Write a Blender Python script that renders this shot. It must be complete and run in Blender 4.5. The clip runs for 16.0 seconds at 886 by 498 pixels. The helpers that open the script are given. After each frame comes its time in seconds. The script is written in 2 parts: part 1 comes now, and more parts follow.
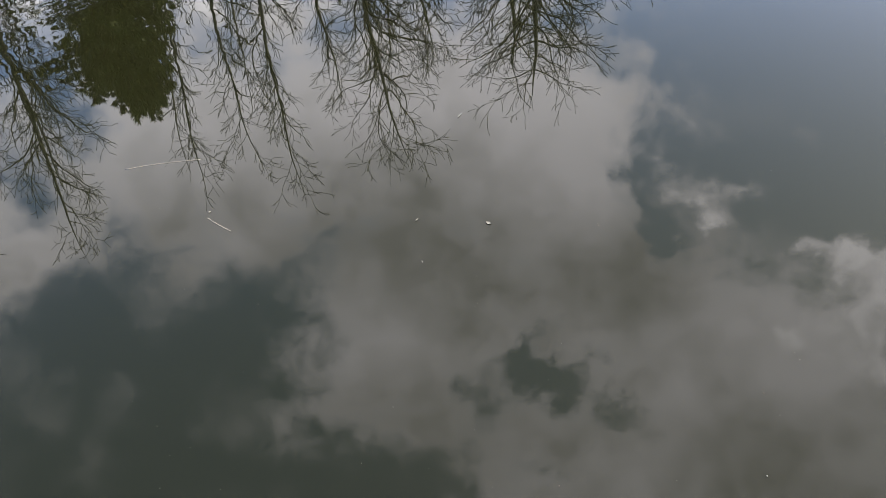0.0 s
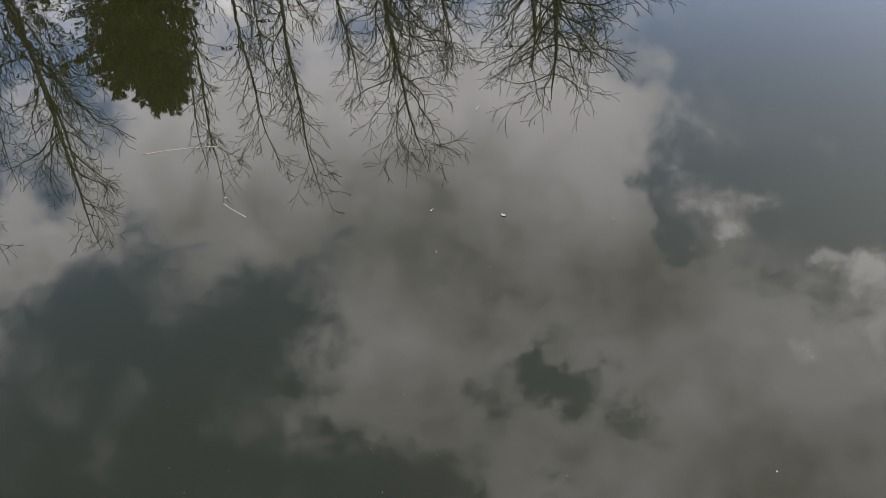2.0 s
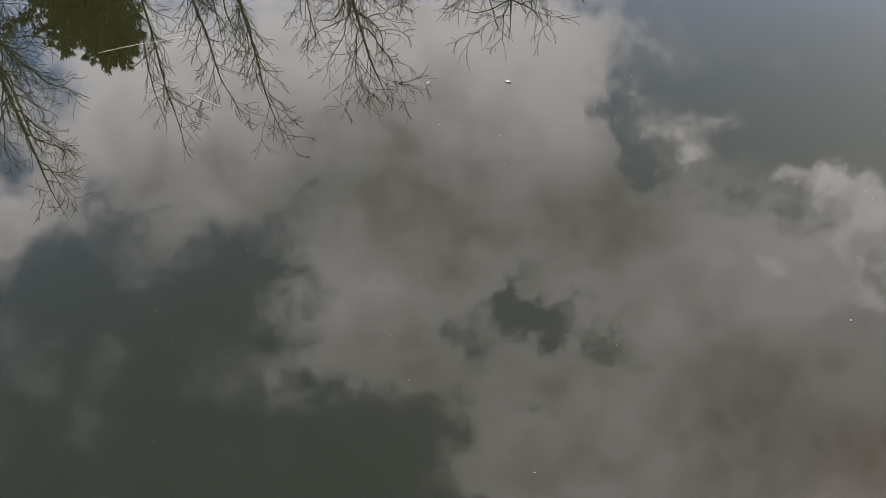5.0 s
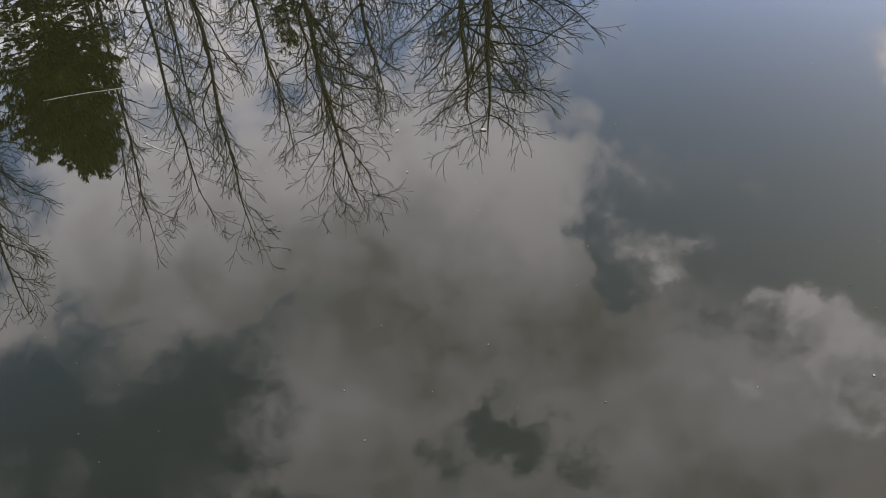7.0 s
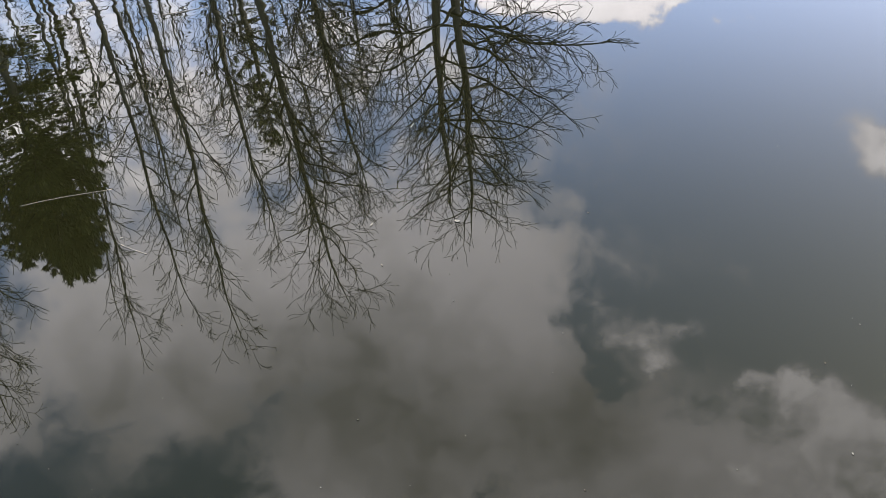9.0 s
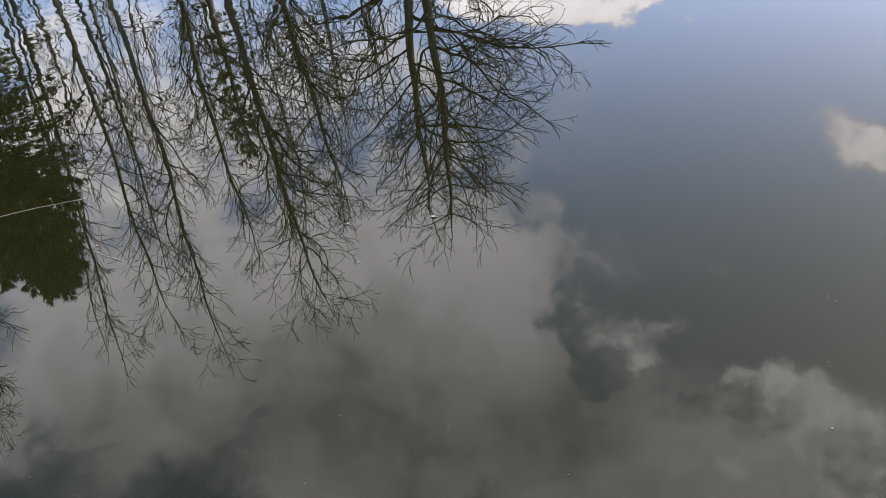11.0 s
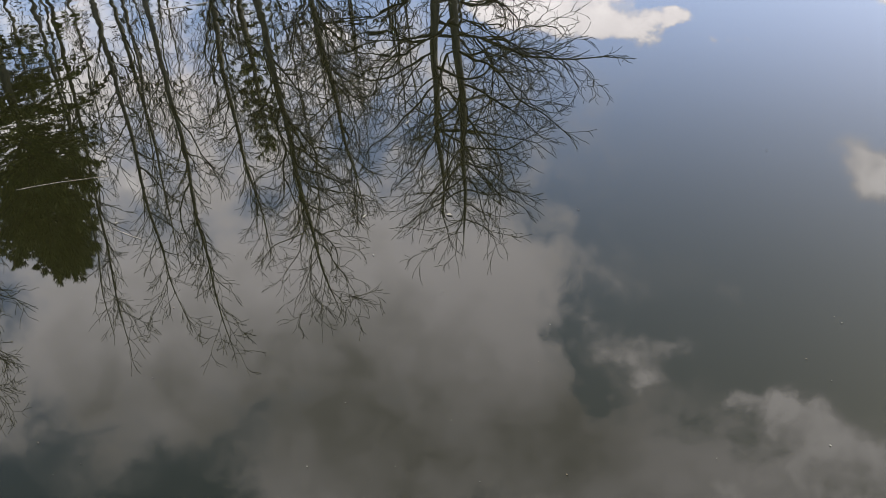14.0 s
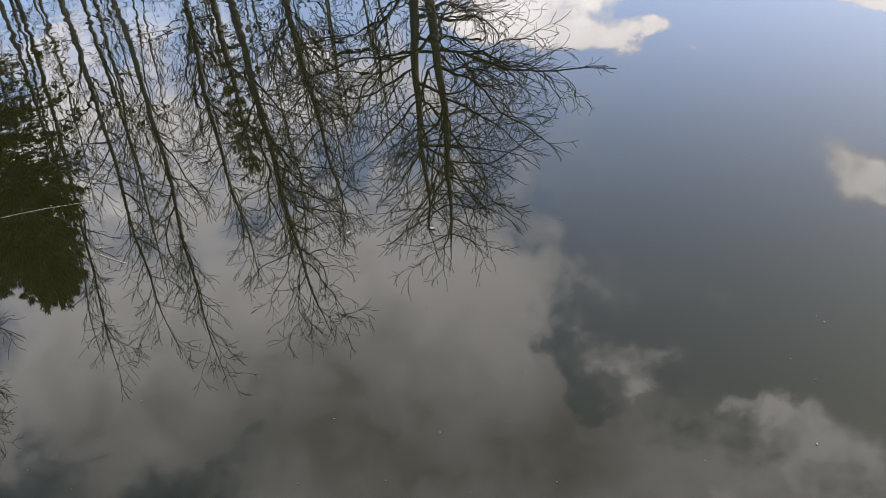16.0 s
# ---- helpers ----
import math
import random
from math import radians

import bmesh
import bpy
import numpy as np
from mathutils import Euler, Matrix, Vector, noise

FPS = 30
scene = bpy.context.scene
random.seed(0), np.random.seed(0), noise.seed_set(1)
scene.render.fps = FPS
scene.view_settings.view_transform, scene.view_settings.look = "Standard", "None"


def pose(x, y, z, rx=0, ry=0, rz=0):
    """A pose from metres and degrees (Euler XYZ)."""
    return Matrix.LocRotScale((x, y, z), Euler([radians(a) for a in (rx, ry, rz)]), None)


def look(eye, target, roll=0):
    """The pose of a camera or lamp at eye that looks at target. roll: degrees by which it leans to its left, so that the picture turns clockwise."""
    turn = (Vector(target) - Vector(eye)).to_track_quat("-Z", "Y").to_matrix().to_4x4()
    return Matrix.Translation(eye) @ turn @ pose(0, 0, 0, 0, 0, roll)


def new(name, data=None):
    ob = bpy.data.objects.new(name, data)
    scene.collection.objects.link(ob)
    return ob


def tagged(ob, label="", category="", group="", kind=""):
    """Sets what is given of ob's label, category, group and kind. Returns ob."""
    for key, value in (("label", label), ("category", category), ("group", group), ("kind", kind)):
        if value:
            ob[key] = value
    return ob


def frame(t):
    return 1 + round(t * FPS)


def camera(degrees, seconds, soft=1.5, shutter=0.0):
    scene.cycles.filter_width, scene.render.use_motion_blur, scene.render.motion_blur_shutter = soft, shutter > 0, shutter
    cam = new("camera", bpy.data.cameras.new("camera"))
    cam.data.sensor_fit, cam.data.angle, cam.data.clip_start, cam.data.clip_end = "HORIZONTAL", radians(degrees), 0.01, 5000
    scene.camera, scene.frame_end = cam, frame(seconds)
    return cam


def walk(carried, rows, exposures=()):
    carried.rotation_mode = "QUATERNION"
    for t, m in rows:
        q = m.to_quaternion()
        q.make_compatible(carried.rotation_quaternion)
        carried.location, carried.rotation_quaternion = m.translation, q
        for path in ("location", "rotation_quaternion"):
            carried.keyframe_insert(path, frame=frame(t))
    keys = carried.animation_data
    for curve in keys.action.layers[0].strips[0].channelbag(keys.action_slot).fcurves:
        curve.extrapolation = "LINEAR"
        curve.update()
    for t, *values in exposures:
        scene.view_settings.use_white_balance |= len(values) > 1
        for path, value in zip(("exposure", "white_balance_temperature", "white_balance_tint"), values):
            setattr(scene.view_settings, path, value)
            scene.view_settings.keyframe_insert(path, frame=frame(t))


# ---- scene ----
cam = camera(46.0, 16.0, soft=0.95)
PATH = [
    (0, (0.247, -0.052, 1.692), (0.131, 1.495, 0.429), -7.2),
    (0.5, (0.245, -0.037, 1.72), (0.108, 1.562, 0.526), -7.1),
    (1, (0.245, -0.037, 1.728), (0.105, 1.59, 0.574), -6.7),
    (1.5, (0.244, -0.051, 1.702), (0.099, 1.557, 0.52), -6.4),
    (2, (0.247, -0.073, 1.668), (0.103, 1.477, 0.412), -6.4),
    (2.5, (0.243, -0.07, 1.633), (0.039, 1.422, 0.316), -9.4),
    (3, (0.249, -0.058, 1.601), (0.027, 1.409, 0.259), -11.5),
    (3.5, (0.249, -0.098, 1.596), (0.052, 1.354, 0.235), -11.6),
    (4, (0.193, -0.074, 1.578), (0.066, 1.372, 0.201), -10.8),
    (4.2, (0.164, -0.055, 1.557), (0.046, 1.394, 0.184), -10.6),
    (6.3, (0.113, 0.12, 1.15), (0.074, 1.681, -0.099), -7.6),
    (6.5, (0.115, 0.124, 1.146), (0.08, 1.703, -0.081), -7.1),
    (7, (0.118, 0.12, 1.143), (0.097, 1.737, -0.034), -7.0),
    (7.5, (0.123, 0.1, 1.152), (0.117, 1.755, 0.029), -6.9),
    (8, (0.129, 0.106, 1.144), (0.135, 1.79, 0.066), -7.1),
    (8.5, (0.134, 0.112, 1.141), (0.15, 1.815, 0.092), -7.6),
    (9, (0.141, 0.112, 1.14), (0.168, 1.825, 0.108), -7.9),
    (11.3, (0.148, 0.091, 1.11), (0.223, 1.806, 0.083), -9.7),
    (11.5, (0.151, 0.087, 1.105), (0.234, 1.799, 0.073), -9.8),
    (12, (0.148, 0.08, 1.108), (0.228, 1.793, 0.079), -9.2),
    (12.5, (0.147, 0.081, 1.109), (0.221, 1.795, 0.082), -8.5),
    (13, (0.139, 0.073, 1.116), (0.195, 1.796, 0.103), -7.4),
    (13.5, (0.135, 0.064, 1.119), (0.177, 1.788, 0.106), -6.5),
    (14, (0.137, 0.067, 1.12), (0.182, 1.789, 0.105), -6.0),
    (14.5, (0.137, 0.06, 1.122), (0.181, 1.786, 0.113), -6.1),
    (15, (0.135, 0.052, 1.125), (0.184, 1.783, 0.126), -6.1),
    (15.5, (0.139, 0.055, 1.123), (0.193, 1.787, 0.124), -6.9),
    (16, (0.144, 0.056, 1.121), (0.216, 1.791, 0.128), -7.5),
]
EXPOSURES = [(0.0, 3.06, 6300, 10), (1.0, 2.96, 6280, 10), (2.5, 2.98, 6470, 10), (3.0, 3.05, 6580, 10), (3.5, 3.2, 6620, 10), (4.0, 3.34, 6560, 10), (4.2, 3.36, 6560, 10), (6.3, 2.77, 6280, 14), (7.5, 2.73, 6400, 10), (9.0, 2.68, 6400, 10), (11.3, 2.55, 6450, 10), (16.0, 2.53, 6500, 10)]
SKY_STRENGTH, SKY_DUST, RIPPLE, TWIG_RADIUS = 0.1, 4.0, 0.00063, 0.0066
SKY_OVERHEAD, SKY_LOW = (0.64, 0.64, 0.51), (1.16, 1.22, 1.37)
WATER_BODY, WATER_SILT = (0.0028, 0.0031, 0.0011), (0.0038, 0.0037, 0.0015)
WATER_CLOUD_BROWN = (0.0054, 0.0040, 0.0018)
CLOUD_THIN, CLOUD_THICK, CLOUD_BRIGHT = (6.6, 6.26, 6.35), (2.42, 2.36, 2.34), (9.3, 8.85, 8.8)
# Clouds: centre, half widths and weight in the layer.
GREAT_CLOUD = ((-0.213, 1.521, 0.39, 0.267, 1.6), (0.082, 1.45, 0.114, 0.294, 2), (-0.522, 1.552, 0.142, 0.176, 1.3), (-0.143, 1.116, 0.209, 0.201, 1.2), (-0.506, 1.3, 0.066, 0.052, 0.45),
               (-0.422, 1.276, 0.069, 0.083, 0.85), (-0.205, 0.936, 0.096, 0.088, 0.9), (-0.229, 1.011, 0.07, 0.116, 0.7), (-0.365, 1.055, 0.05, 0.11, 0.22), (0.106, 1.07, 0.174, 0.135, 1.2))
LOW_HEAPS = ((0.384, 0.996, 0.125, 0.09, 1), (-0.524, 0.998, 0.248, 0.275, 0.16), (0.039, 0.784, 0.157, 0.154, 1.2), (0.299, 0.902, 0.184, 0.175, 1.3), (0.311, 0.713, 0.161, 0.162, 1.3),
             (0.12, 0.687, 0.134, 0.101, 1.1), (-0.746, 1.309, 0.076, 0.064, 1.05), (-0.759, 1.206, 0.039, 0.091, 0.4), (-0.935, 1.264, 0.168, 0.235, 1.1), (0.297, 1.102, 0.113, 0.092, 0.75),
             (-0.042, 0.959, 0.102, 0.09, 0.8), (-0.118, 0.894, 0.064, 0.065, 0.6))
HIGH_VEIL = ((-0.04, 1.871, 0.286, 0.294, 0.72), (-0.483, 1.752, 0.293, 0.198, 0.72), (-0.88, 1.72, 0.26, 0.3, 0.5), (-0.5, 2.55, 0.7, 0.6, 0.75), (-1, 3.3, 0.6, 0.6, 0.5))
FLEECE = ((-1, 3.3, 0.55, 0.6, 0.4), (-1.3, 2.5, 0.4, 0.4, 0.85), (-0.25, 2.35, 0.4, 0.35, 0.4), (-0.75, 2.25, 0.35, 0.4, 0.45), (-0.1, 3, 0.35, 0.2, 0.5))
CLOUD_GAPS = ((-0.657, 1.163, 0.096, 0.088, 0.7), (-0.885, 1.61, 0.124, 0.185, 0.4), (-0.394, 1.099, 0.109, 0.1, 0.75), (-0.365, 0.972, 0.094, 0.082, 0.75), (-0.169, 0.757, 0.1, 0.092, 0.98))
CLOUD_HOLES = ((0.23, 1.293, 0.024, 0.065, 1.7), (0.238, 1.218, 0.036, 0.046, 1.6), (0.222, 1.374, 0.019, 0.047, 0.6), (0.327, 1.163, 0.076, 0.046, 0.25), (0.042, 0.95, 0.037, 0.035, 1.5),
               (0, 0.99, 0.018, 0.022, 1.2), (-0.046, 0.92, 0.044, 0.04, 0.6), (0.065, 0.915, 0.027, 0.026, 0.7), (0.135, 0.871, 0.029, 0.027, 0.65), (0.021, 0.96, 0.076, 0.029, 0.35),
               (0.044, 1.019, 0.027, 0.019, 0.45), (0.037, 0.807, 0.04, 0.019, 0.2), (-0.101, 0.796, 0.04, 0.041, 0.7), (-0.251, 0.869, 0.047, 0.026, 0.5), (-0.348, 1.191, 0.052, 0.046, 0.6),
               (-0.27, 1.279, 0.023, 0.03, 0.3), (0.503, 0.919, 0.022, 0.028, 0.6))
SMALL_CLOUDS = ((0.269, 1.352, 0.043, 0.058, 0.54), (0.313, 1.313, 0.054, 0.048, 0.52), (0.374, 1.321, 0.041, 0.021, 0.5), (0.315, 1.243, 0.033, 0.042, 0.45), (0.268, 1.414, 0.02, 0.03, 0.5),
                (0.308, 1.598, 0.029, 0.096, 0.4), (0.266, 1.637, 0.028, 0.055, 0.35), (0.329, 1.539, 0.021, 0.083, 0.35), (0.514, 1.444, 0.016, 0.037, 0.3), (0.435, 1.158, 0.031, 0.025, 0.8),
                (0.486, 1.14, 0.034, 0.035, 1), (0.524, 1.099, 0.034, 0.042, 1), (0.473, 1.003, 0.109, 0.1, 1.15), (0.557, 1.005, 0.066, 0.084, 0.8), (0.94, 1.77, 0.055, 0.12, 1.8),
                (0.873, 1.745, 0.03, 0.055, 0.6), (0.93, 1.89, 0.025, 0.049, 0.7))
LOW_CLOUDS = ((0.32, 3.055, 0.101, 0.155, 1.1), (0.455, 3.038, 0.117, 0.186, 1.3), (0.576, 2.869, 0.085, 0.148, 1.3), (0.656, 2.789, 0.077, 0.096, 1.1), (0.776, 2.849, 0.066, 0.08, 1.1),
              (0.87, 2.689, 0.017, 0.031, 0.55), (0.92, 2.633, 0.032, 0.028, 0.55), (0.597, 3.437, 0.398, 0.426, 1.3), (1.412, 2.768, 0.07, 0.057, 1.2), (1.508, 2.898, 0.103, 0.137, 1.2))
FAR_CLOUDS = ((-2.2, 1.5, 0.8, 0.6, 0.8), (2.4, 0.6, 0.8, 0.9, 0.8), (0.4, -1.6, 1.2, 0.9, 0.8), (-1.6, -0.8, 0.7, 0.6, 0.7), (0.5, 5.5, 2.0, 0.8, 0.7))
CLOUD_RIMS = ((0.441, 0.997, 0.115, 0.09, 0.95), (0.151, 1.45, 0.102, 0.219, 0.8), (0.004, 1.346, 0.14, 0.132, 0.4), (-0.563, 1.553, 0.138, 0.159, 0.5), (-0.16, 1.03, 0.162, 0.06, 0.4),
              (0.399, 0.913, 0.099, 0.049, 0.6), (0.149, 0.744, 0.052, 0.084, 0.3), (-0.735, 1.305, 0.09, 0.087, 0.3), (-0.154, 1.628, 0.202, 0.12, 0.3), (-0.433, 1.299, 0.065, 0.057, 0.25))
CLOUD_CORES = ((0.132, 1.141, 0.101, 0.084, 0.4), (-0.175, 1.273, 0.287, 0.159, 0.75), (0.004, 1.147, 0.191, 0.124, 0.4), (-0.514, 1.357, 0.116, 0.091, 0.35), (0.092, 1.084, 0.182, 0.095, 0.45),
               (-0.198, 0.926, 0.11, 0.06, 0.4), (0.048, 0.859, 0.136, 0.057, 0.35), (0.315, 0.728, 0.117, 0.098, 0.8), (0.28, 0.832, 0.09, 0.052, 0.35), (-0.285, 1.38, 0.186, 0.098, 0.2))
walk(cam, [(t, look(eye, target, roll)) for t, eye, target, roll in PATH], EXPOSURES)

# ---- world, sun ----
SUN_ELEVATION, SUN_ROTATION = radians(43), radians(72)


class Graph:
    """Short hand for node trees."""

    def __init__(self, tree):
        self.tree, self.nodes, self.links = tree, tree.nodes, tree.links

    def add(self, kind):
        return self.nodes.new(kind)

    def put(self, socket, value):
        if hasattr(value, "is_output"):
            self.links.new(value, socket)
        else:
            socket.default_value = value

    def math(self, op, a, b=0.0, c=0.0, clamp=False):
        node = self.add("ShaderNodeMath")
        node.operation, node.use_clamp = op, clamp
        for socket, value in zip(node.inputs, (a, b, c)):
            self.put(socket, value)
        return node.outputs[0]

    def vec(self, op, a, b=(0, 0, 0), c=(0, 0, 0)):
        node = self.add("ShaderNodeVectorMath")
        node.operation = op
        for socket, value in zip(node.inputs, (a, b, c)):
            self.put(socket, value)
        return node.outputs["Value" if op in ("DOT_PRODUCT", "LENGTH") else "Vector"]

    def noise(self, vector, scale, detail=3.0, rough=0.5, colour=False):
        node = self.add("ShaderNodeTexNoise")
        self.put(node.inputs["Vector"], vector)
        node.inputs["Scale"].default_value = scale
        node.inputs["Detail"].default_value = detail
        node.inputs["Roughness"].default_value = rough
        return node.outputs["Color" if colour else "Fac"]

    def ramp(self, value, low, high, to_low=0.0, to_high=1.0, smooth=True):
        node = self.add("ShaderNodeMapRange")
        node.interpolation_type = "SMOOTHSTEP" if smooth else "LINEAR"
        for socket, v in zip(node.inputs, (value, low, high, to_low, to_high)):
            self.put(socket, v)
        return node.outputs[0]

    def mix(self, fac, a, b):
        node = self.add("ShaderNodeMix")
        node.data_type = "RGBA"
        self.put(node.inputs[0], fac)
        self.put(node.inputs[6], a if hasattr(a, "is_output") else (*a, 1))
        self.put(node.inputs[7], b if hasattr(b, "is_output") else (*b, 1))
        return node.outputs[2]


world = bpy.data.worlds.new("sky")
scene.world = world
world.use_nodes = True
g = Graph(world.node_tree)
background = g.nodes["Background"]
sky = g.add("ShaderNodeTexSky")
sky.sky_type, sky.sun_disc, sky.sun_elevation, sky.sun_rotation = "NISHITA", False, SUN_ELEVATION, SUN_ROTATION
sky.dust_density, sky.air_density, sky.ozone_density = SKY_DUST, 1.0, 1.0
way = g.add("ShaderNodeTexCoord").outputs["Generated"]
split = g.add("ShaderNodeSeparateXYZ")
g.put(split.inputs[0], way)
up = g.math("MAXIMUM", split.outputs[2], 0.06)
flat = g.add("ShaderNodeCombineXYZ")
g.put(flat.inputs[0], g.math("DIVIDE", split.outputs[0], up))
g.put(flat.inputs[1], g.math("DIVIDE", split.outputs[1], up))
layer = flat.outputs[0]          # the cloud layer, one unit overhead: x to the side, y ahead




def sway(scale, detail, amount):
    """A gentle push that frays the banks' outlines."""
    return g.vec("MULTIPLY_ADD", g.noise(way, scale, detail, 0.55, colour=True), (amount, amount * 1.5, 0), (-amount / 2, -amount * 0.75, 0))


bent = g.vec("ADD", layer, g.vec("ADD", sway(9.0, 2.0, 0.05), sway(26.0, 4.0, 0.05)))
torn = g.vec("ADD", bent, sway(44.0, 5.0, 0.07))
ragged = g.vec("ADD", layer, sway(24.0, 5.0, 0.26))
lumpy = g.vec("ADD", way, g.vec("MULTIPLY_ADD", g.noise(way, 14.0, 3.0, 0.5, colour=True), (0.04, 0.04, 0.04), (-0.02, -0.02, -0.02)))


def banks(rows, bent=bent):
    """Soft cloud banks in the layer, melted into one."""
    clear = 1.0
    for x, y, rx, ry, weight in rows:
        at = g.vec("MULTIPLY_ADD", bent, (1 / rx, 1 / ry, 0), (-x / rx, -y / ry, 0))
        fall = g.math("MULTIPLY", g.math("POWER", 0.3679, g.vec("DOT_PRODUCT", at, at)), weight)
        clear = g.math("MULTIPLY", g.math("SUBTRACT", 1.0, g.math("MINIMUM", fall, 0.98)), clear)
    return g.math("SUBTRACT", 1.0, clear)


great = banks(GREAT_CLOUD + LOW_HEAPS + HIGH_VEIL + FAR_CLOUDS)
gaps = g.math("MULTIPLY", g.math("SUBTRACT", 1.0, banks(CLOUD_GAPS)), g.math("SUBTRACT", 1.0, banks(CLOUD_HOLES, torn)))
fleece = banks(SMALL_CLOUDS + FLEECE, torn)
bright = banks(LOW_CLOUDS, ragged)
billow = g.math("SUBTRACT", g.noise(lumpy, 20.0, 7.0, 0.56), 0.5)
lumps = g.math("SUBTRACT", g.noise(lumpy, 8.3, 3.0, 0.5), 0.5)
body = g.math("MULTIPLY", great, gaps)
edge = g.math("MULTIPLY_ADD", g.math("MULTIPLY", body, g.math("SUBTRACT", 1.0, body)), 3.4, g.math("MULTIPLY", body, 0.35))
density = g.math("MULTIPLY_ADD", g.math("MULTIPLY_ADD", billow, 2.4, lumps), edge, body)
heaped = g.math("MULTIPLY_ADD", billow, g.ramp(fleece, 0.0, 0.5, 0.0, 2.3), fleece)
white = g.math("MULTIPLY_ADD", billow, g.ramp(bright, 0.0, 0.5, 0.0, 2.2), bright)
heaps = g.ramp(heaped, 0.05, 0.95)
puffs = g.math("MAXIMUM", heaps, g.ramp(white, 0.3, 0.7))
veil = g.ramp(density, 0.04, 0.96)
cover = g.math("MAXIMUM", veil, puffs)
low = g.ramp(g.vec("DOT_PRODUCT", layer, (0, 1, 0)), 1.0, 2.9)
mottle = g.math("MULTIPLY_ADD", lumps, 1.2, g.math("MULTIPLY", billow, 1.35))
core = g.math("ADD", g.math("MULTIPLY_ADD", banks(CLOUD_RIMS), -0.4, g.math("MULTIPLY_ADD", banks(CLOUD_CORES), 0.85, 0.2)), mottle, clamp=True)
dark = g.mix(core, CLOUD_THIN, CLOUD_THICK)
lit = g.math("MAXIMUM", g.math("MULTIPLY", low, 0.34), g.math("MULTIPLY", g.ramp(heaped, 0.32, 1.1), g.ramp(billow, -0.14, 0.14, 0.35, 1.0)))
lit = g.math("MAXIMUM", lit, g.math("MULTIPLY", g.ramp(white, 0.3, 0.8), g.ramp(billow, -0.2, 0.15, 0.62, 1.0)))
cloud = g.mix(lit, dark, CLOUD_BRIGHT)
depth = g.ramp(g.vec("LENGTH", layer), 0.9, 3.0)
clear = g.vec("MULTIPLY", sky.outputs[0], g.mix(depth, SKY_OVERHEAD, SKY_LOW))
g.links.new(g.mix(cover, clear, cloud), background.inputs[0])
background.inputs[1].default_value = SKY_STRENGTH

sun = new("sun", bpy.data.lights.new("sun", "SUN"))
sun.data.energy, sun.data.angle, sun.data.color = 2.5, radians(0.6), (1.0, 0.95, 0.87)
toward = Vector((math.sin(SUN_ROTATION) * math.cos(SUN_ELEVATION), math.cos(SUN_ROTATION) * math.cos(SUN_ELEVATION), math.sin(SUN_ELEVATION)))
sun.matrix_world = look(toward * 60, (0, 0, 0))


# ---- materials ----
def material(name):
    m = bpy.data.materials.new(name)
    m.use_nodes = True
    return m, Graph(m.node_tree), m.node_tree.nodes["Principled BSDF"]


def water_material():
    m, g, b = material("pond_water")
    place = g.add("ShaderNodeTexCoord").outputs["Object"]
    # Brown tone of the mirrored dark cloud, painted faintly into the water by the bank.
    apart = g.vec("LENGTH", g.vec("SUBTRACT", place, (1.0, 0.6, 0)))
    cloud_tint = g.ramp(g.math("MULTIPLY_ADD", g.noise(place, 4.0, 4.0), 0.5, apart), 0.92, 0.6)
    g.put(b.inputs["Base Color"], g.mix(cloud_tint, g.mix(g.noise(place, 0.6, 3.0), WATER_BODY, WATER_SILT), WATER_CLOUD_BROWN))
    b.inputs["Roughness"].default_value = 0.0
    b.inputs["IOR"].default_value = 1.333
    # Faint breeze ripples, which grow with the open water away from the bank.
    apart = g.add("ShaderNodeSeparateXYZ")
    g.put(apart.inputs[0], place)
    open_water = g.ramp(apart.outputs[1], 2.55, 3.9)
    side = g.ramp(apart.outputs[0], 0.6, -1.2, 0.12, 1.0)
    patches = g.ramp(g.noise(place, 0.9, 2.0), 0.35, 0.6, 0.25, 1.0)
    force = g.math("MULTIPLY", g.math("MULTIPLY", open_water, side), patches)
    stretched = g.vec("MULTIPLY", place, (0.85, 0.8, 1.0))
    small = g.math("MULTIPLY", g.noise(stretched, 13.0, 0.8), force)
    swell = g.math("MULTIPLY", g.noise(place, 2.5, 2.0), 0.48)
    bump = g.add("ShaderNodeBump")
    bump.inputs["Strength"].default_value = 1.0
    bump.inputs["Distance"].default_value = RIPPLE
    g.put(bump.inputs["Height"], g.math("ADD", small, swell))
    g.links.new(bump.outputs[0], b.inputs["Normal"])
    return m


def bark_material(name, dark, light, moss):
    m, g, b = material(name)
    place = g.add("ShaderNodeTexCoord").outputs["Object"]
    grain = g.noise(g.vec("MULTIPLY", place, (9, 9, 1.6)), 2.0, 5.0, 0.65)
    blotch = g.noise(place, 0.8, 3.0)
    base = g.mix(g.ramp(grain, 0.35, 0.7), dark, light)
    g.put(b.inputs["Base Color"], g.mix(g.ramp(blotch, 0.5, 0.7, 0.0, 0.7), base, moss))
    b.inputs["Roughness"].default_value = 0.9
    bump = g.add("ShaderNodeBump")
    bump.inputs["Strength"].default_value = 0.6
    bump.inputs["Distance"].default_value = 0.02
    g.put(bump.inputs["Height"], grain)
    g.links.new(bump.outputs[0], b.inputs["Normal"])
    return m


def needle_material(name, deep, fresh):
    m, g, b = material(name)
    island = g.add("ShaderNodeNewGeometry").outputs["Random Per Island"]
    place = g.add("ShaderNodeTexCoord").outputs["Object"]
    tone = g.mix(island, deep, fresh)
    g.put(b.inputs["Base Color"], g.mix(g.ramp(g.noise(place, 1.4, 3.0), 0.4, 0.7, 0.0, 0.5), tone, (0.044, 0.044, 0.01)))
    b.inputs["Roughness"].default_value = 0.65
    return m


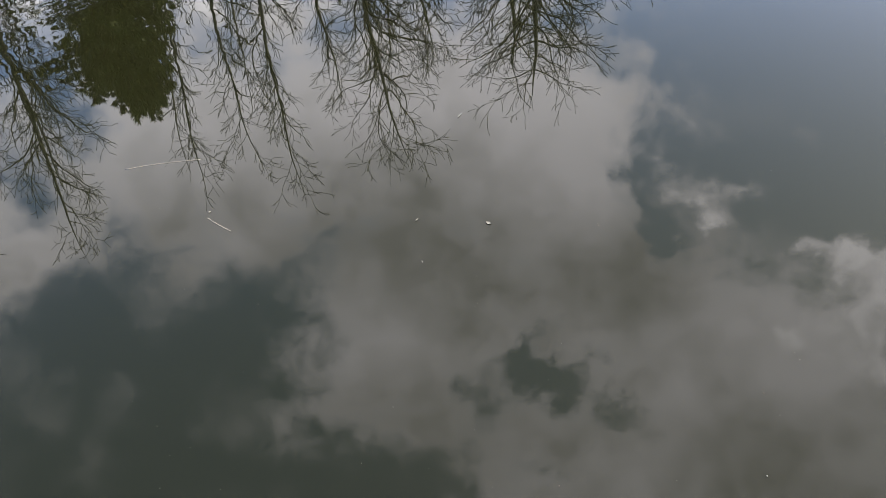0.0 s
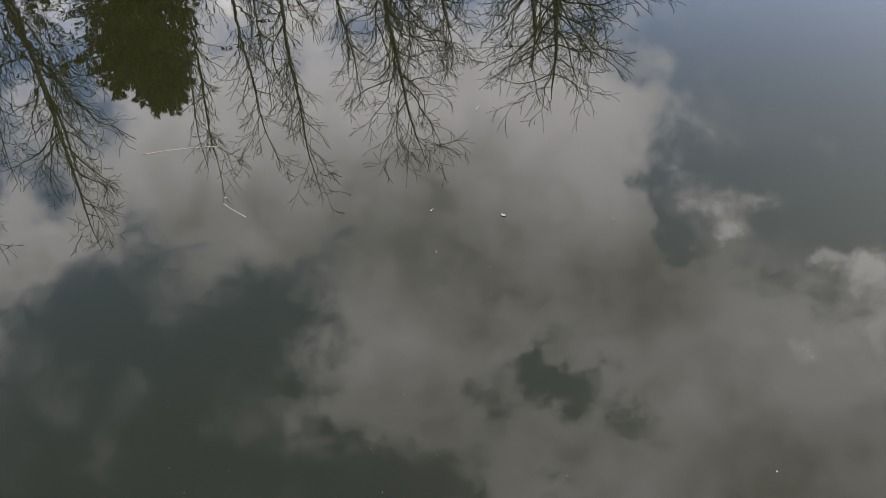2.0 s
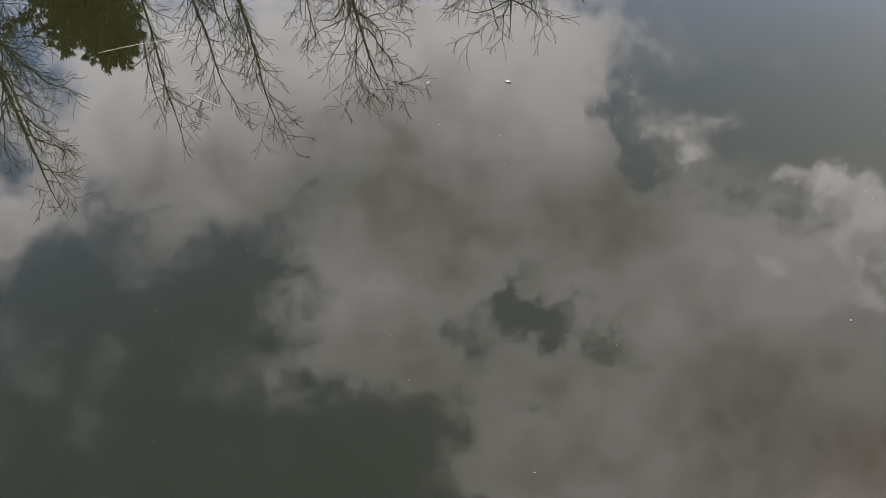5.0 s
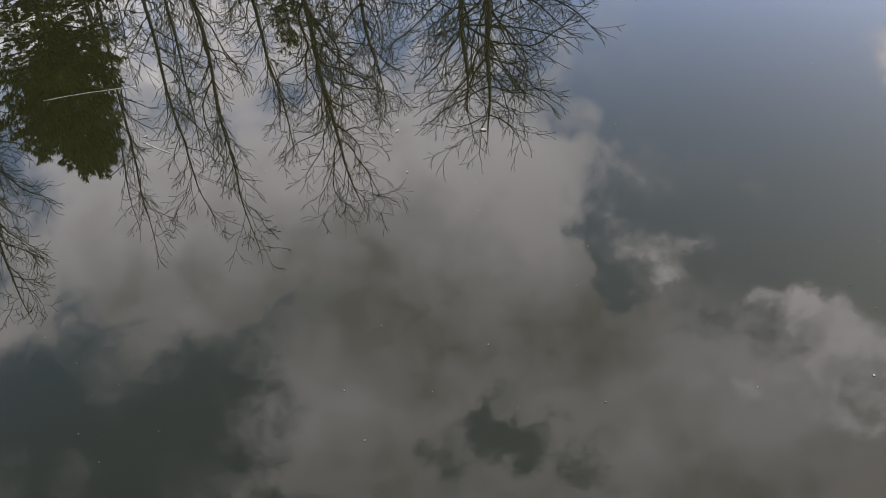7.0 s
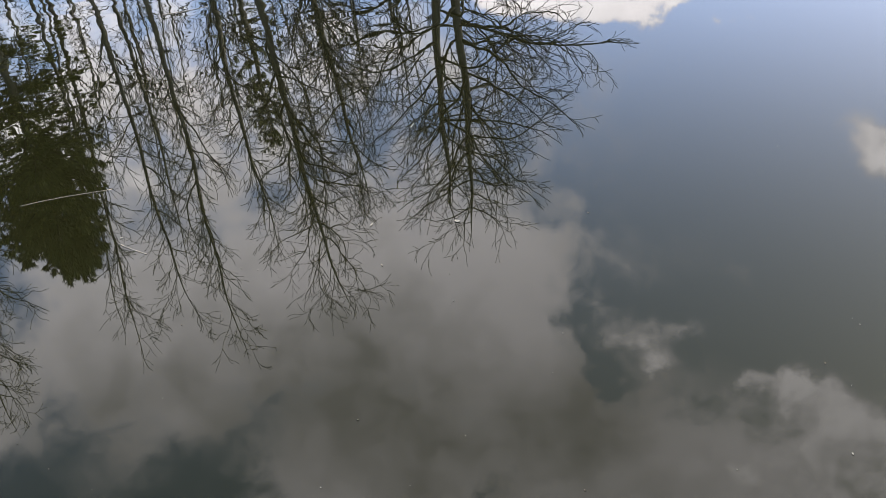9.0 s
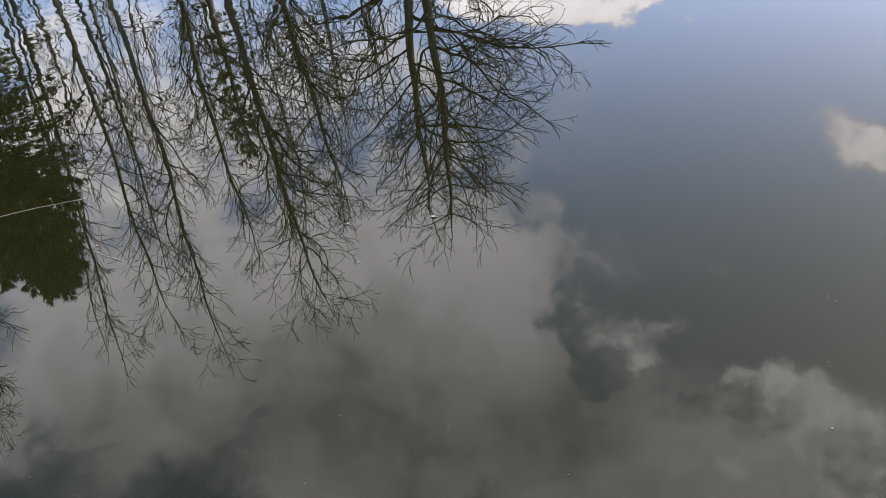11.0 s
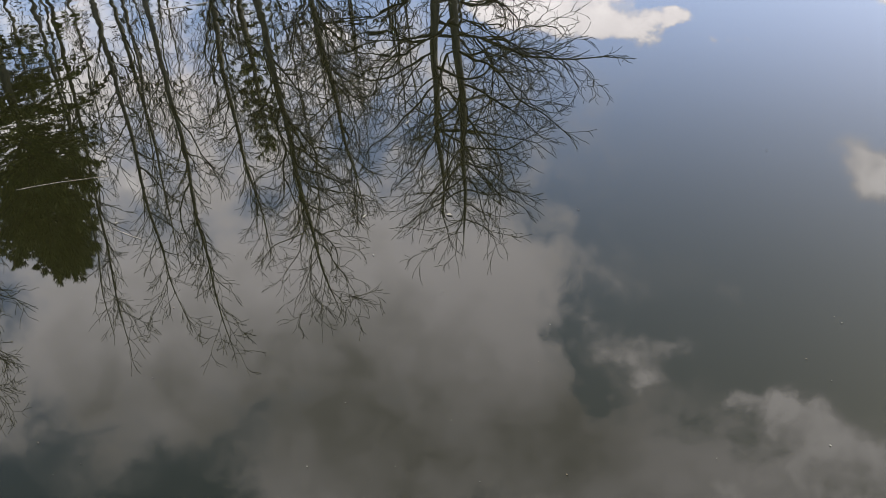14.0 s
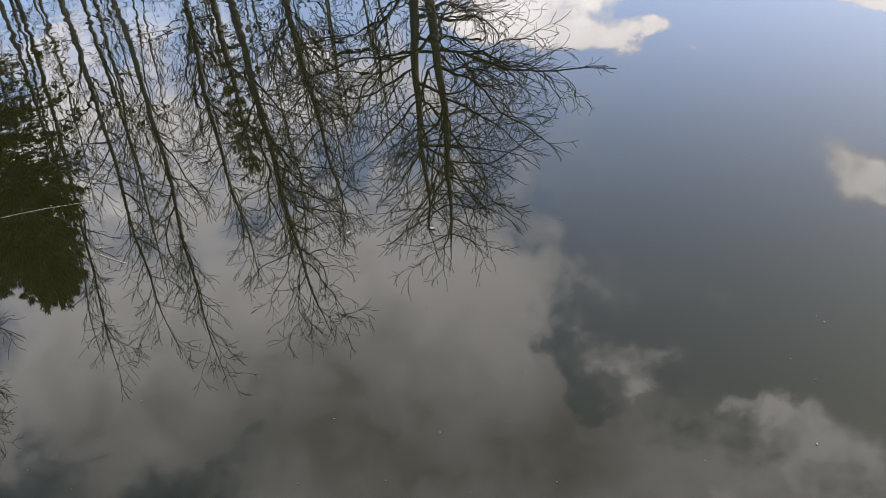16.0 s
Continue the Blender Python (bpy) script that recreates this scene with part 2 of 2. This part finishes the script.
def ground_material():
    m, g, b = material("grassy_ground")
    place = g.add("ShaderNodeTexCoord").outputs["Object"]
    coarse, grain = g.noise(place, 0.35, 4.0), g.noise(place, 9.0, 6.0, 0.65)
    grass = g.mix(grain, (0.018, 0.03, 0.009), (0.055, 0.068, 0.022))
    litter = g.mix(grain, (0.036, 0.026, 0.016), (0.095, 0.07, 0.044))
    g.put(b.inputs["Base Color"], g.mix(g.ramp(coarse, 0.4, 0.62), grass, litter))
    b.inputs["Roughness"].default_value = 0.95
    bump = g.add("ShaderNodeBump")
    bump.inputs["Distance"].default_value = 0.05
    g.put(bump.inputs["Height"], grain)
    g.links.new(bump.outputs[0], b.inputs["Normal"])
    return m


def litter_material(name, dark, light, rough=0.6, scale=60.0):
    m, g, b = material(name)
    place = g.add("ShaderNodeTexCoord").outputs["Object"]
    g.put(b.inputs["Base Color"], g.mix(g.noise(place, scale, 4.0, 0.6), dark, light))
    b.inputs["Roughness"].default_value = rough
    return m


WATER = water_material()
BARK = bark_material("grey_brown_bark", (0.043, 0.041, 0.035), (0.125, 0.117, 0.096), (0.11, 0.113, 0.056))
TWIG = bark_material("dark_twig_bark", (0.011, 0.0105, 0.0095), (0.031, 0.029, 0.026), (0.031, 0.032, 0.02))
NEEDLES = needle_material("dark_conifer_needles", (0.055, 0.068, 0.005), (0.105, 0.126, 0.012))
GROUND = ground_material()
STRAW = litter_material("bleached_straw", (0.07, 0.059, 0.048), (0.15, 0.13, 0.107))
LEAF = litter_material("pale_leaf", (0.05, 0.046, 0.04), (0.115, 0.107, 0.095))
SPECK = litter_material("pale_bud_scale", (0.028, 0.028, 0.024), (0.075, 0.075, 0.066))
BROWN_SPECK = litter_material("brown_bud_scale", (0.03, 0.023, 0.016), (0.08, 0.06, 0.04))


# ---- mesh helpers ----
class Shape:
    """Vertices and faces gathered for one mesh."""

    def __init__(self):
        self.verts, self.faces = [], []

    def tube(self, points, radii, sides):
        """A tapered tube along points, closed at both ends."""
        first = len(self.verts)
        side = None
        for i, (p, r) in enumerate(zip(points, radii)):
            ahead = points[min(i + 1, len(points) - 1)] - points[max(i - 1, 0)]
            if ahead.length < 1e-9:
                ahead = Vector((0, 0, 1))
            ahead.normalize()
            if side is None:
                side = ahead.orthogonal().normalized()
            side = (side - ahead * side.dot(ahead)).normalized()
            other = ahead.cross(side)
            for k in range(sides):
                a = 2 * math.pi * k / sides
                self.verts.append(p + (side * math.cos(a) + other * math.sin(a)) * r)
        for i in range(len(points) - 1):
            for k in range(sides):
                a, b = first + i * sides + k, first + i * sides + (k + 1) % sides
                self.faces.append((a, b, b + sides, a + sides))
        self.faces.append(tuple(range(first + sides - 1, first - 1, -1)))
        last = first + (len(points) - 1) * sides
        self.faces.append(tuple(range(last, last + sides)))

    def mesh(self, name, mat, smooth=True):
        me = bpy.data.meshes.new(name)
        me.from_pydata([tuple(v) for v in self.verts], [], self.faces)
        me.materials.append(mat)
        if smooth:
            me.polygons.foreach_set("use_smooth", [True] * len(me.polygons))
        me.update()
        return me


def part(name, shape, mat, parent, label="", smooth=True):
    ob = new(name, shape.mesh(name, mat, smooth))
    ob.parent = parent
    return tagged(ob, label)


# ---- ground and water ----
POND_X, POND_NEAR, POND_FAR = 26.0, 0.42, 20.5


def ground_height(x, y):
    """The lie of the land: a basin for the pond with low banks round it."""
    wander = 0.35 * math.sin(0.55 * x + 1.0) + 0.25 * math.sin(1.3 * x)
    near = 0.05 * math.sin(2.1 * x)
    inside = min(y - POND_NEAR - near, POND_FAR + 1.6 * wander - y, POND_X + wander - abs(x))
    if inside > 0:
        return -min(1.3, 0.55 * inside) - 0.02
    rise = 0.22 * (1 - math.exp(inside * 1.4)) + 0.012 * min(-inside, 60)
    return rise + 0.05 * noise.noise(Vector((x * 0.4, y * 0.4, 0))) * min(1, -inside)


def spaced(points):
    out = []
    for low, high, count in points:
        out += [low + (high - low) * i / count for i in range(count)]
    return out + [points[-1][1]]


def build_ground():
    xs = spaced([(-3000, -300, 5), (-300, -40, 8), (-40, 40, 90), (40, 300, 8), (300, 3000, 5)])
    ys = spaced([(-3000, -300, 5), (-300, -10, 8), (-10, -0.6, 12), (-0.6, 1.2, 12), (1.2, 19, 14), (19, 50, 40), (50, 300, 8), (300, 3000, 5)])
    s = Shape()
    s.verts = [Vector((x, y, ground_height(x, y))) for y in ys for x in xs]
    w = len(xs)
    s.faces = [(j * w + i, j * w + i + 1, (j + 1) * w + i + 1, (j + 1) * w + i) for j in range(len(ys) - 1) for i in range(w - 1)]
    return tagged(new("ground", s.mesh("ground", GROUND)), "grassy banks and muddy basin round the pond", "ground", kind="structure")


def build_water():
    s = Shape()
    s.verts = [Vector(v) for v in ((-30, 0.2, 0), (30, 0.2, 0), (30, 23, 0), (-30, 23, 0))]
    s.faces = [(0, 1, 2, 3)]
    return tagged(new("water", s.mesh("water", WATER, False)), "dark still pond water mirroring clouds and bare trees", "water", kind="structure")


ground = build_ground()
water = build_water()


# ---- bare trees ----
UP = Vector((0, 0, 1))


def swung(d, angle, azimuth):
    side = d.orthogonal().normalized()
    other = d.cross(side)
    return (d * math.cos(angle) + (side * math.cos(azimuth) + other * math.sin(azimuth)) * math.sin(angle)).normalized()


def shoot(shape, rng, start, way, length, radius, level, spec, limb=None):
    """One branch with a leading shoot and ever shorter side branches, down to the twigs; limb: a shape of its own for the branch itself."""
    count = max(4, int(length / (0.22, 0.16, 0.13, 0.11, 0.10)[min(level, 4)]))
    step = length / count
    kids = 0 if level >= spec["levels"] else max(2, int(length * spec["bushy"] * (1.1, 1.25, 1.3, 1.3)[min(level, 3)]))
    spots = sorted(min(count, max(1, int((0.10 + 0.78 * (k + rng.random()) / kids) * count))) for k in range(kids))
    d, p = way.copy(), start.copy()
    points, radii = [p.copy()], [radius]
    bow = Vector((rng.gauss(0, 1), rng.gauss(0, 1), rng.gauss(0, 0.4))) * spec["bow"]
    side, children = rng.uniform(0, 2 * math.pi), []
    for i in range(1, count + 1):
        f = i / count
        jitter = Vector((rng.gauss(0, 1), rng.gauss(0, 1), rng.gauss(0, 1))) * spec["wobble"] * (1.0 + 0.25 * level)
        d = (d + jitter + (bow + UP * spec["rise"] * (1.0 + level * 0.35)) * step).normalized()
        p = p + d * step
        thin = max(TWIG_RADIUS, radius * (1 - 0.8 * f))
        points.append(p.copy())
        radii.append(thin)
        for _ in range(spots.count(i)):
            side += math.pi + rng.gauss(0, 0.7)
            size = length * rng.uniform(0.4, 0.85) * (1.08 - f) ** 0.7
            if size < 0.2:
                continue
            child = swung(d, radians(rng.uniform(18, 45)), side)
            children.append((p.copy(), child, size, thin))
            d = (d - (child - d) * 0.2).normalized()
    (limb or shape).tube(points, radii, 6 if radius > 0.03 else (4 if radius > 0.014 else 3))
    for p, child, size, thin in children:
        shoot(shape, rng, p, child, size, max(TWIG_RADIUS * 1.1, min(thin * 0.75, 0.005 + 0.008 * size)), level + 1, spec)


def stem(rng, base, top, height, radius, bend, late=1.0, taper=0.62):
    """The points and radii of a trunk from base to top; late: how long it stays upright before it leans."""
    n = int(height / 0.4)
    points, radii = [], []
    phase, swing = rng.uniform(0, 6), rng.uniform(0, 6)
    for i in range(n + 1):
        f = i / n
        p = Vector((base.x + (top.x - base.x) * f ** late, base.y + (top.y - base.y) * f ** late, base.z + (top.z - base.z) * f))
        p += Vector((math.sin(phase + f * 7), math.sin(swing + f * 6), 0)) * bend * math.sin(math.pi * f) + Vector((math.sin(phase * 2 + f * 31), math.sin(swing * 2 + f * 27), 0)) * 0.035 * f
        points.append(p)
        radii.append(max(0.011, radius * (1 - f) ** taper + (0.35 * radius * max(0, 1 - f * 14))))
    return points, radii


def bare_tree(x, y, height, radius, label, seed, lean=0.0, late=2.5, crown=0.45, limbs=22, reach=2.0, spread=42.0, stems=((0.0, 1.0),), bend=0.10, side=0.0, rise=0.27, bushy=2.1, levels=4, high=1.0, wobble=0.14, bow=0.25, taper=0.6, narrow=0.3, uneven=0.25):
    """A leafless tree. crown: the share of the height at which limbs begin; stems: (offset, share of the height) of each trunk."""
    rng = random.Random(seed)
    tree = new("bare_tree")
    ground_z = ground_height(x, y)
    tree.location = (x, y, ground_z)
    spec = {"wobble": wobble, "rise": rise, "bushy": bushy, "levels": levels, "bow": bow}
    crown_shape = Shape()
    for offset, share in stems:
        tall = height * share - ground_z
        base = Vector((offset * 0.9, rng.uniform(-0.1, 0.1), -0.15))
        top = Vector((offset + lean, rng.uniform(-0.4, 0.4), tall))
        points, radii = stem(rng, base, top, tall, radius, bend, late)
        trunk = Shape()
        trunk.tube(points, radii, 9)
        part("trunk", trunk, BARK, tree, "mossy grey-brown trunk")
        count, turn = int(limbs / len(stems)), rng.uniform(0, 6.3)
        for k in range(count):
            f = crown + (0.985 - crown) * ((k + rng.random()) / count) ** high
            i = min(len(points) - 2, int(f * (len(points) - 1)))
            along = (points[i + 1] - points[i]).normalized()
            turn += math.pi + rng.gauss(0, 0.8)
            az = turn
            if side and rng.random() < abs(side):
                az = (0.0 if side > 0 else math.pi) + rng.uniform(-0.7, 0.7)
            ang = radians(spread * rng.uniform(0.75, 1.2) * (1.1 - narrow * (f - crown) / (1 - crown)))
            d = (along * math.cos(ang) + Vector((math.cos(az), math.sin(az), 0)) * math.sin(ang)).normalized()
            size = reach * rng.uniform(0.9 - uneven, 0.9 + uneven) * (1 - taper * (f - crown) / (1 - crown))
            limb = Shape() if levels > 3 else None
            shoot(crown_shape, rng, points[i], d, size, max(0.009, min(radii[i] * 0.6, 0.008 + 0.0075 * size)), 1, spec, limb)
            if limb:
                part("limb", limb, TWIG, tree)
        shoot(crown_shape, rng, points[-1], (points[-1] - points[-2]).normalized(), 0.5, 0.011, 2, spec)
    part("crown", crown_shape, TWIG, tree, "crown of bare dark twigs")
    return tagged(tree, label, "tree", group="bare trees on the far bank")


# ---- conifers ----
def conifer(x, y, height, radius, label, seed, start=0.3, layers=26, boughs=9, tuft=0.26, thick=1.0, blunt=0.62, gaps=0.0, droop=0.25, layering=0.6, flat=0.12, lop=0.0):
    """A dark conifer: trunk, boughs in layers and needle tufts in flat sprays."""
    rng = random.Random(seed)
    tree = new("conifer")
    ground_z = ground_height(x, y)
    tree.location = (x, y, ground_z)
    tall = height - ground_z
    points, radii = stem(rng, Vector((0, 0, -0.15)), Vector((0.1, 0, tall)), tall, 0.17, 0.05)
    trunk = Shape()
    trunk.tube(points, radii, 9)
    part("trunk", trunk, BARK, tree, "brown conifer trunk")
    for j in range(layers):
        f = start + (0.99 - start) * (j / (layers - 1)) ** layering + rng.uniform(-0.008, 0.008)
        full = radius * min(1.0, ((1 - f) / (1 - start) + 0.03)) ** blunt
        turn = rng.uniform(0, 6.3)
        lift = max(0.0, (f - start) / (1 - start) * 1.0 - 0.5)
        for k in range(boughs):
            if rng.random() < gaps * (1 - (f - start) / (1 - start)) ** 0.5:
                continue
            wood, green = Shape(), Shape()
            az = turn + 2 * math.pi * (k + rng.uniform(-0.3, 0.3)) / boughs
            size = full * rng.uniform(0.62, 1.15)
            out = Vector((math.cos(az), math.sin(az), 0))
            if f < 0.93:
                size *= 1 + lop * max(0.0, -out.x)
            origin = Vector((0.1 * f, 0, f * tall))
            n = max(3, int(size / 0.16))
            crest = rng.uniform(0.0, 0.9)
            line = []
            for i in range(n + 1):
                u = i / n
                line.append(origin + out * size * u + UP * size * ((0.30 + 0.5 * lift) * u - droop * (1 - lift) * 1.8 * u * u + 0.22 * u ** 3) + Vector((0, 0, rng.gauss(0, 0.012))))
            wood.tube(line, [max(0.006, 0.03 * (1 - i / n)) for i in range(n + 1)], 4)
            across = Vector((-out.y, out.x, 0))
            for i in range(1, n + 1):
                u = i / n
                for m in range(max(1, int(thick * ((2.0 if f > 0.76 else 0.8) - 0.6 * lop * max(0.0, -out.x)) * (2 + 2 * (1 - u))))):
                    reach = rng.uniform(-1, 1) * 0.42 * size * (1 - u * 0.75) * min(1, 3 * u)
                    place = line[i] + across * reach + UP * rng.gauss(0, 0.02) + out * rng.uniform(-0.08, 0.08)
                    aim = (out + across * (reach * 1.2 + rng.gauss(0, 0.35)) + UP * (rng.gauss(-0.05, 2.0 * flat) + 0.9 * lift)).normalized()
                    if u > 0.45 and lift > 0.1:
                        place += UP * rng.uniform(0.0, 1.0) * crest * lift * u
                        aim = (aim + UP * 2.0).normalized()
                    for q in range(13):
                        d = (aim + Vector((rng.gauss(0, 0.42), rng.gauss(0, 0.42), rng.gauss(0, flat)))).normalized()
                        w = d.cross(Vector((rng.gauss(0, 1), rng.gauss(0, 1), rng.gauss(0, 1)))).normalized() * tuft * 0.055
                        l = tuft * rng.uniform(0.6, 1.15)
                        first = len(green.verts)
                        green.verts += [place - w * 0.6, place + w * 0.6, place + d * l * 0.6 + w, place + d * l, place + d * l * 0.6 - w]
                        green.faces.append((first, first + 1, first + 2, first + 3, first + 4))
            bough = part("bough", wood, TWIG, tree, "thin brown conifer bough")
            part("needles", green, NEEDLES, bough, "spray of dark olive-green needles", smooth=False)
    return tagged(tree, label, "tree", group="conifers on the far bank")


def placed(x, z, depth):
    """A place seen at 24 m, moved out to another depth on the same line of sight."""
    k = depth / 24.0
    return 0.14 + (x - 0.14) * k, (z + 1.12) * k - 1.12


def stand(x, z, depth, radius, label, seed, **more):
    px, pz = placed(x, z, depth)
    return bare_tree(px, depth, pz, radius, label, seed, **more)


TALL = "tall slender leafless tree on the far bank"
stand(1.42, 12.95, 24.0, 0.17, "twin-stemmed leafless tree with broad rounded crown", 11, stems=((-0.24, 0.93), (0.24, 1.0)), lean=-0.3, crown=0.42, limbs=50, high=0.68, reach=5.4, spread=78, rise=0.1, bushy=1.75, side=0.34, taper=0.64, narrow=0.34, uneven=0.14, wobble=0.12)
stand(-2.98, 14.7, 24.6, 0.12, "leafless tree with mossy trunk and fanning upper limbs", 12, lean=0.75, late=3.0, crown=0.46, limbs=24, reach=3.9, spread=40, rise=0.24, taper=0.52, bend=0.08, bow=0.3, bushy=2.0)
stand(-5.5, 15.6, 23.6, 0.082, TALL, 13, lean=0.15, crown=0.44, reach=2.5, limbs=27, taper=0.45)
stand(-6.65, 14.5, 24.2, 0.078, TALL, 14, lean=0.3, late=4.0, crown=0.42, reach=2.5, limbs=27, taper=0.45)
stand(-7.6, 15.1, 25.4, 0.075, TALL, 15, lean=-0.4, crown=0.46, limbs=24, reach=2.3, taper=0.45)
stand(-7.85, 14.5, 24.4, 0.068, TALL, 21, lean=-0.6, crown=0.5, limbs=22, reach=2.0, spread=38, taper=0.45)
stand(-6.05, 12.6, 26.2, 0.078, TALL, 16, lean=-0.1, crown=0.40, reach=2.3)
stand(-4.0, 12.6, 26.0, 0.105, TALL, 17, lean=0.3, late=3.0, crown=0.40, limbs=32, reach=3.0, spread=50)
stand(-1.65, 11.4, 25.0, 0.125, "leafless tree with forked top leaning over others", 18, lean=0.5, late=4.0, crown=0.44, limbs=26, reach=3.4, spread=52, side=0.35)
stand(-12.45, 17.2, 24.0, 0.125, "large leafless tree leaning beside the conifer", 19, stems=((0.0, 1.0), (0.45, 0.84)), lean=0.1, bend=0.2, crown=0.42, limbs=40, reach=4.0, spread=60, side=0.35, rise=0.2)
stand(-13.35, 14.2, 25.0, 0.09, TALL, 22, lean=-0.45, crown=0.45, limbs=22, reach=2.2)
stand(-15.6, 17.2, 25.0, 0.12, TALL, 20, lean=0.2, crown=0.45, limbs=26, reach=2.8)

rng = random.Random(5)
for i in range(31):
    bx = -13.4 + 0.46 * i + rng.uniform(-0.25, 0.25)
    stand(bx, rng.uniform(8.4, 10.6), 29 + 8 * rng.random(), rng.uniform(0.045, 0.08), "thin leafless tree in the wood behind the bank", 40 + i, lean=rng.uniform(-0.5, 0.5), crown=0.38, limbs=18, reach=2.4, spread=42, bushy=1.6, levels=3)

fx, fz = placed(-9.1, 12.0, 23.4)
conifer(fx, 23.4, fz, 2.95, "dense dark green conifer with drooping layered boughs", 3, start=0.30, layers=22, boughs=12, tuft=0.18, thick=2.5, blunt=0.66, gaps=0.85, droop=0.28, lop=0.5)
fx, fz = placed(-3.35, 9.5, 28.0)
conifer(fx, 28.0, fz, 2.0, "smaller ragged conifer among the bare trees", 4, start=0.25, layers=19, boughs=6, tuft=0.2, thick=0.42, blunt=0.75, gaps=0.85, droop=0.3, flat=0.3)


# ---- floating litter ----
def stalk(name, a, b, radius, mat, label, bend, seed, tip=0.5):
    """A thin dead stalk lying in the water's skin."""
    rng = random.Random(seed)
    a, b = Vector((*a, 0)), Vector((*b, 0))
    n, across = 14, (b - a).cross(UP).normalized()
    s = Shape()
    points = [(b - a) * (i / n) + across * (bend * math.sin(math.pi * i / n) + rng.gauss(0, 0.0008)) + UP * (radius * 0.35) for i in range(n + 1)]
    s.tube(points, [radius * (1 - (1 - tip) * i / n) * rng.uniform(0.9, 1.1) for i in range(n + 1)], 7)
    ob = new(name, s.mesh(name, mat))
    ob.location = a
    return tagged(ob, label, "plant litter")


def petal(name, x, y, length, width, mat, label, turn, curl=0.25):
    """A small cupped leaf or scale with thickness, afloat."""
    s = Shape()
    n, m, thick = 6, 2, max(0.0004, length * 0.02)
    for top in (0, 1):
        for i in range(n + 1):
            u = i / n
            w = width * 0.5 * math.sin(math.pi * (0.06 + 0.88 * u)) ** 0.8
            for k in range(-m, m + 1):
                v = k / m
                z = curl * width * (v * v * 0.6 + (2 * u - 1) ** 2 * 0.5)
                s.verts.append(Vector(((u - 0.5) * length, v * w, z + (thick if top else 0.0) + 0.0003)))
    wide, half = 2 * m + 1, (n + 1) * (2 * m + 1)
    for i in range(n):
        for k in range(2 * m):
            a = i * wide + k
            s.faces.append((a, a + wide, a + wide + 1, a + 1))
            s.faces.append((half + a, half + a + 1, half + a + wide + 1, half + a + wide))
    rim = [i for i in range(wide)] + [i * wide + wide - 1 for i in range(1, n + 1)] + [n * wide + k for k in range(wide - 2, -1, -1)] + [i * wide for i in range(n - 1, 0, -1)]
    for a, b in zip(rim, rim[1:] + rim[:1]):
        s.faces.append((a, b, b + half, a + half))
    ob = new(name, s.mesh(name, mat))
    ob.location, ob.rotation_euler = (x, y, 0), (0, 0, turn)
    return tagged(ob, label, "plant litter")


stalk("reed_stalk", (-0.862, 2.512), (-0.632, 2.53), 0.0009, STRAW, "long pale dead reed stalk floating on the water", -0.006, 1, 0.9)
stalk("straw", (-0.560, 2.235), (-0.486, 2.168), 0.0014, STRAW, "short pale straw floating on the water", 0.003, 2, 0.8)
stalk("reed_stalk", (-0.711, 3.962), (-0.544, 3.992), 0.0016, STRAW, "pale dead reed stalk far out on the water", 0.006, 3)
petal("leaf", 0.212, 2.112, 0.015, 0.008, LEAF, "small pale curled leaf floating on the water", -0.7)
petal("leaf", 0.145, 2.651, 0.024, 0.003, SPECK, "narrow pale leaf floating on the water", 1.1, 0.5)
petal("leaf", 0.725, 1.242, 0.005, 0.0026, SPECK, "tiny pale leaf floating on the water", 1.5)
petal("bud_scale", -0.560, 2.262, 0.008, 0.005, LEAF, "pale bud scale floating beside the straw", 0.3)
petal("leaf", 0.039, 1.975, 0.009, 0.0025, LEAF, "thin pale sliver of leaf floating on the water", 1.9, 0.4)
petal("leaf", 0.022, 2.151, 0.012, 0.003, LEAF, "narrow curled leaf scrap floating on the water", 0.9, 0.6)
SPECKS = ((-0.226, 2.03), (0.343, 2.451), (0.977, 2.242), (0.863, 1.566), (0.77, 1.456), (0.322, 1.538), (0.174, 1.803), (0.175, 1.904), (-0.57, 1.94), (-0.368, 1.861), (-0.618, 1.562), (-0.02, 1.49), (-0.452, 2.501), (-0.373, 1.63), (-0.544, 1.482), (-0.457, 1.414), (-0.498, 1.396), (-0.502, 1.31), (-0.372, 1.296), (-0.455, 1.244), (-0.496, 1.16), (0.361, 1.647), (0.787, 1.392), (0.147, 1.005), (-0.048, 1.227), (0.55, 1.245), (0.868, 1.545), (0.187, 1.258), (0.156, 1.41), (0.495, 2.066), (-0.081, 1.34), (0.059, 1.315), (0.167, 1.793), (0.493, 2.073), (0.32, 1.25), (-0.263, 2.046), (-0.71, 2.3))
rng = random.Random(9)
for i, (sx, sy) in enumerate(SPECKS):
    size = rng.uniform(0.0018, 0.0034)
    brown = i % 5 == 4
    speck = petal("bud_scale", sx, sy, size, size * rng.uniform(0.5, 0.8), BROWN_SPECK if brown else SPECK, "tiny brown bud scale floating on the water" if brown else "tiny pale bud scale floating on the water", rng.uniform(0, 3.1), 0.3)
    tagged(speck, group="bud scales on the water")
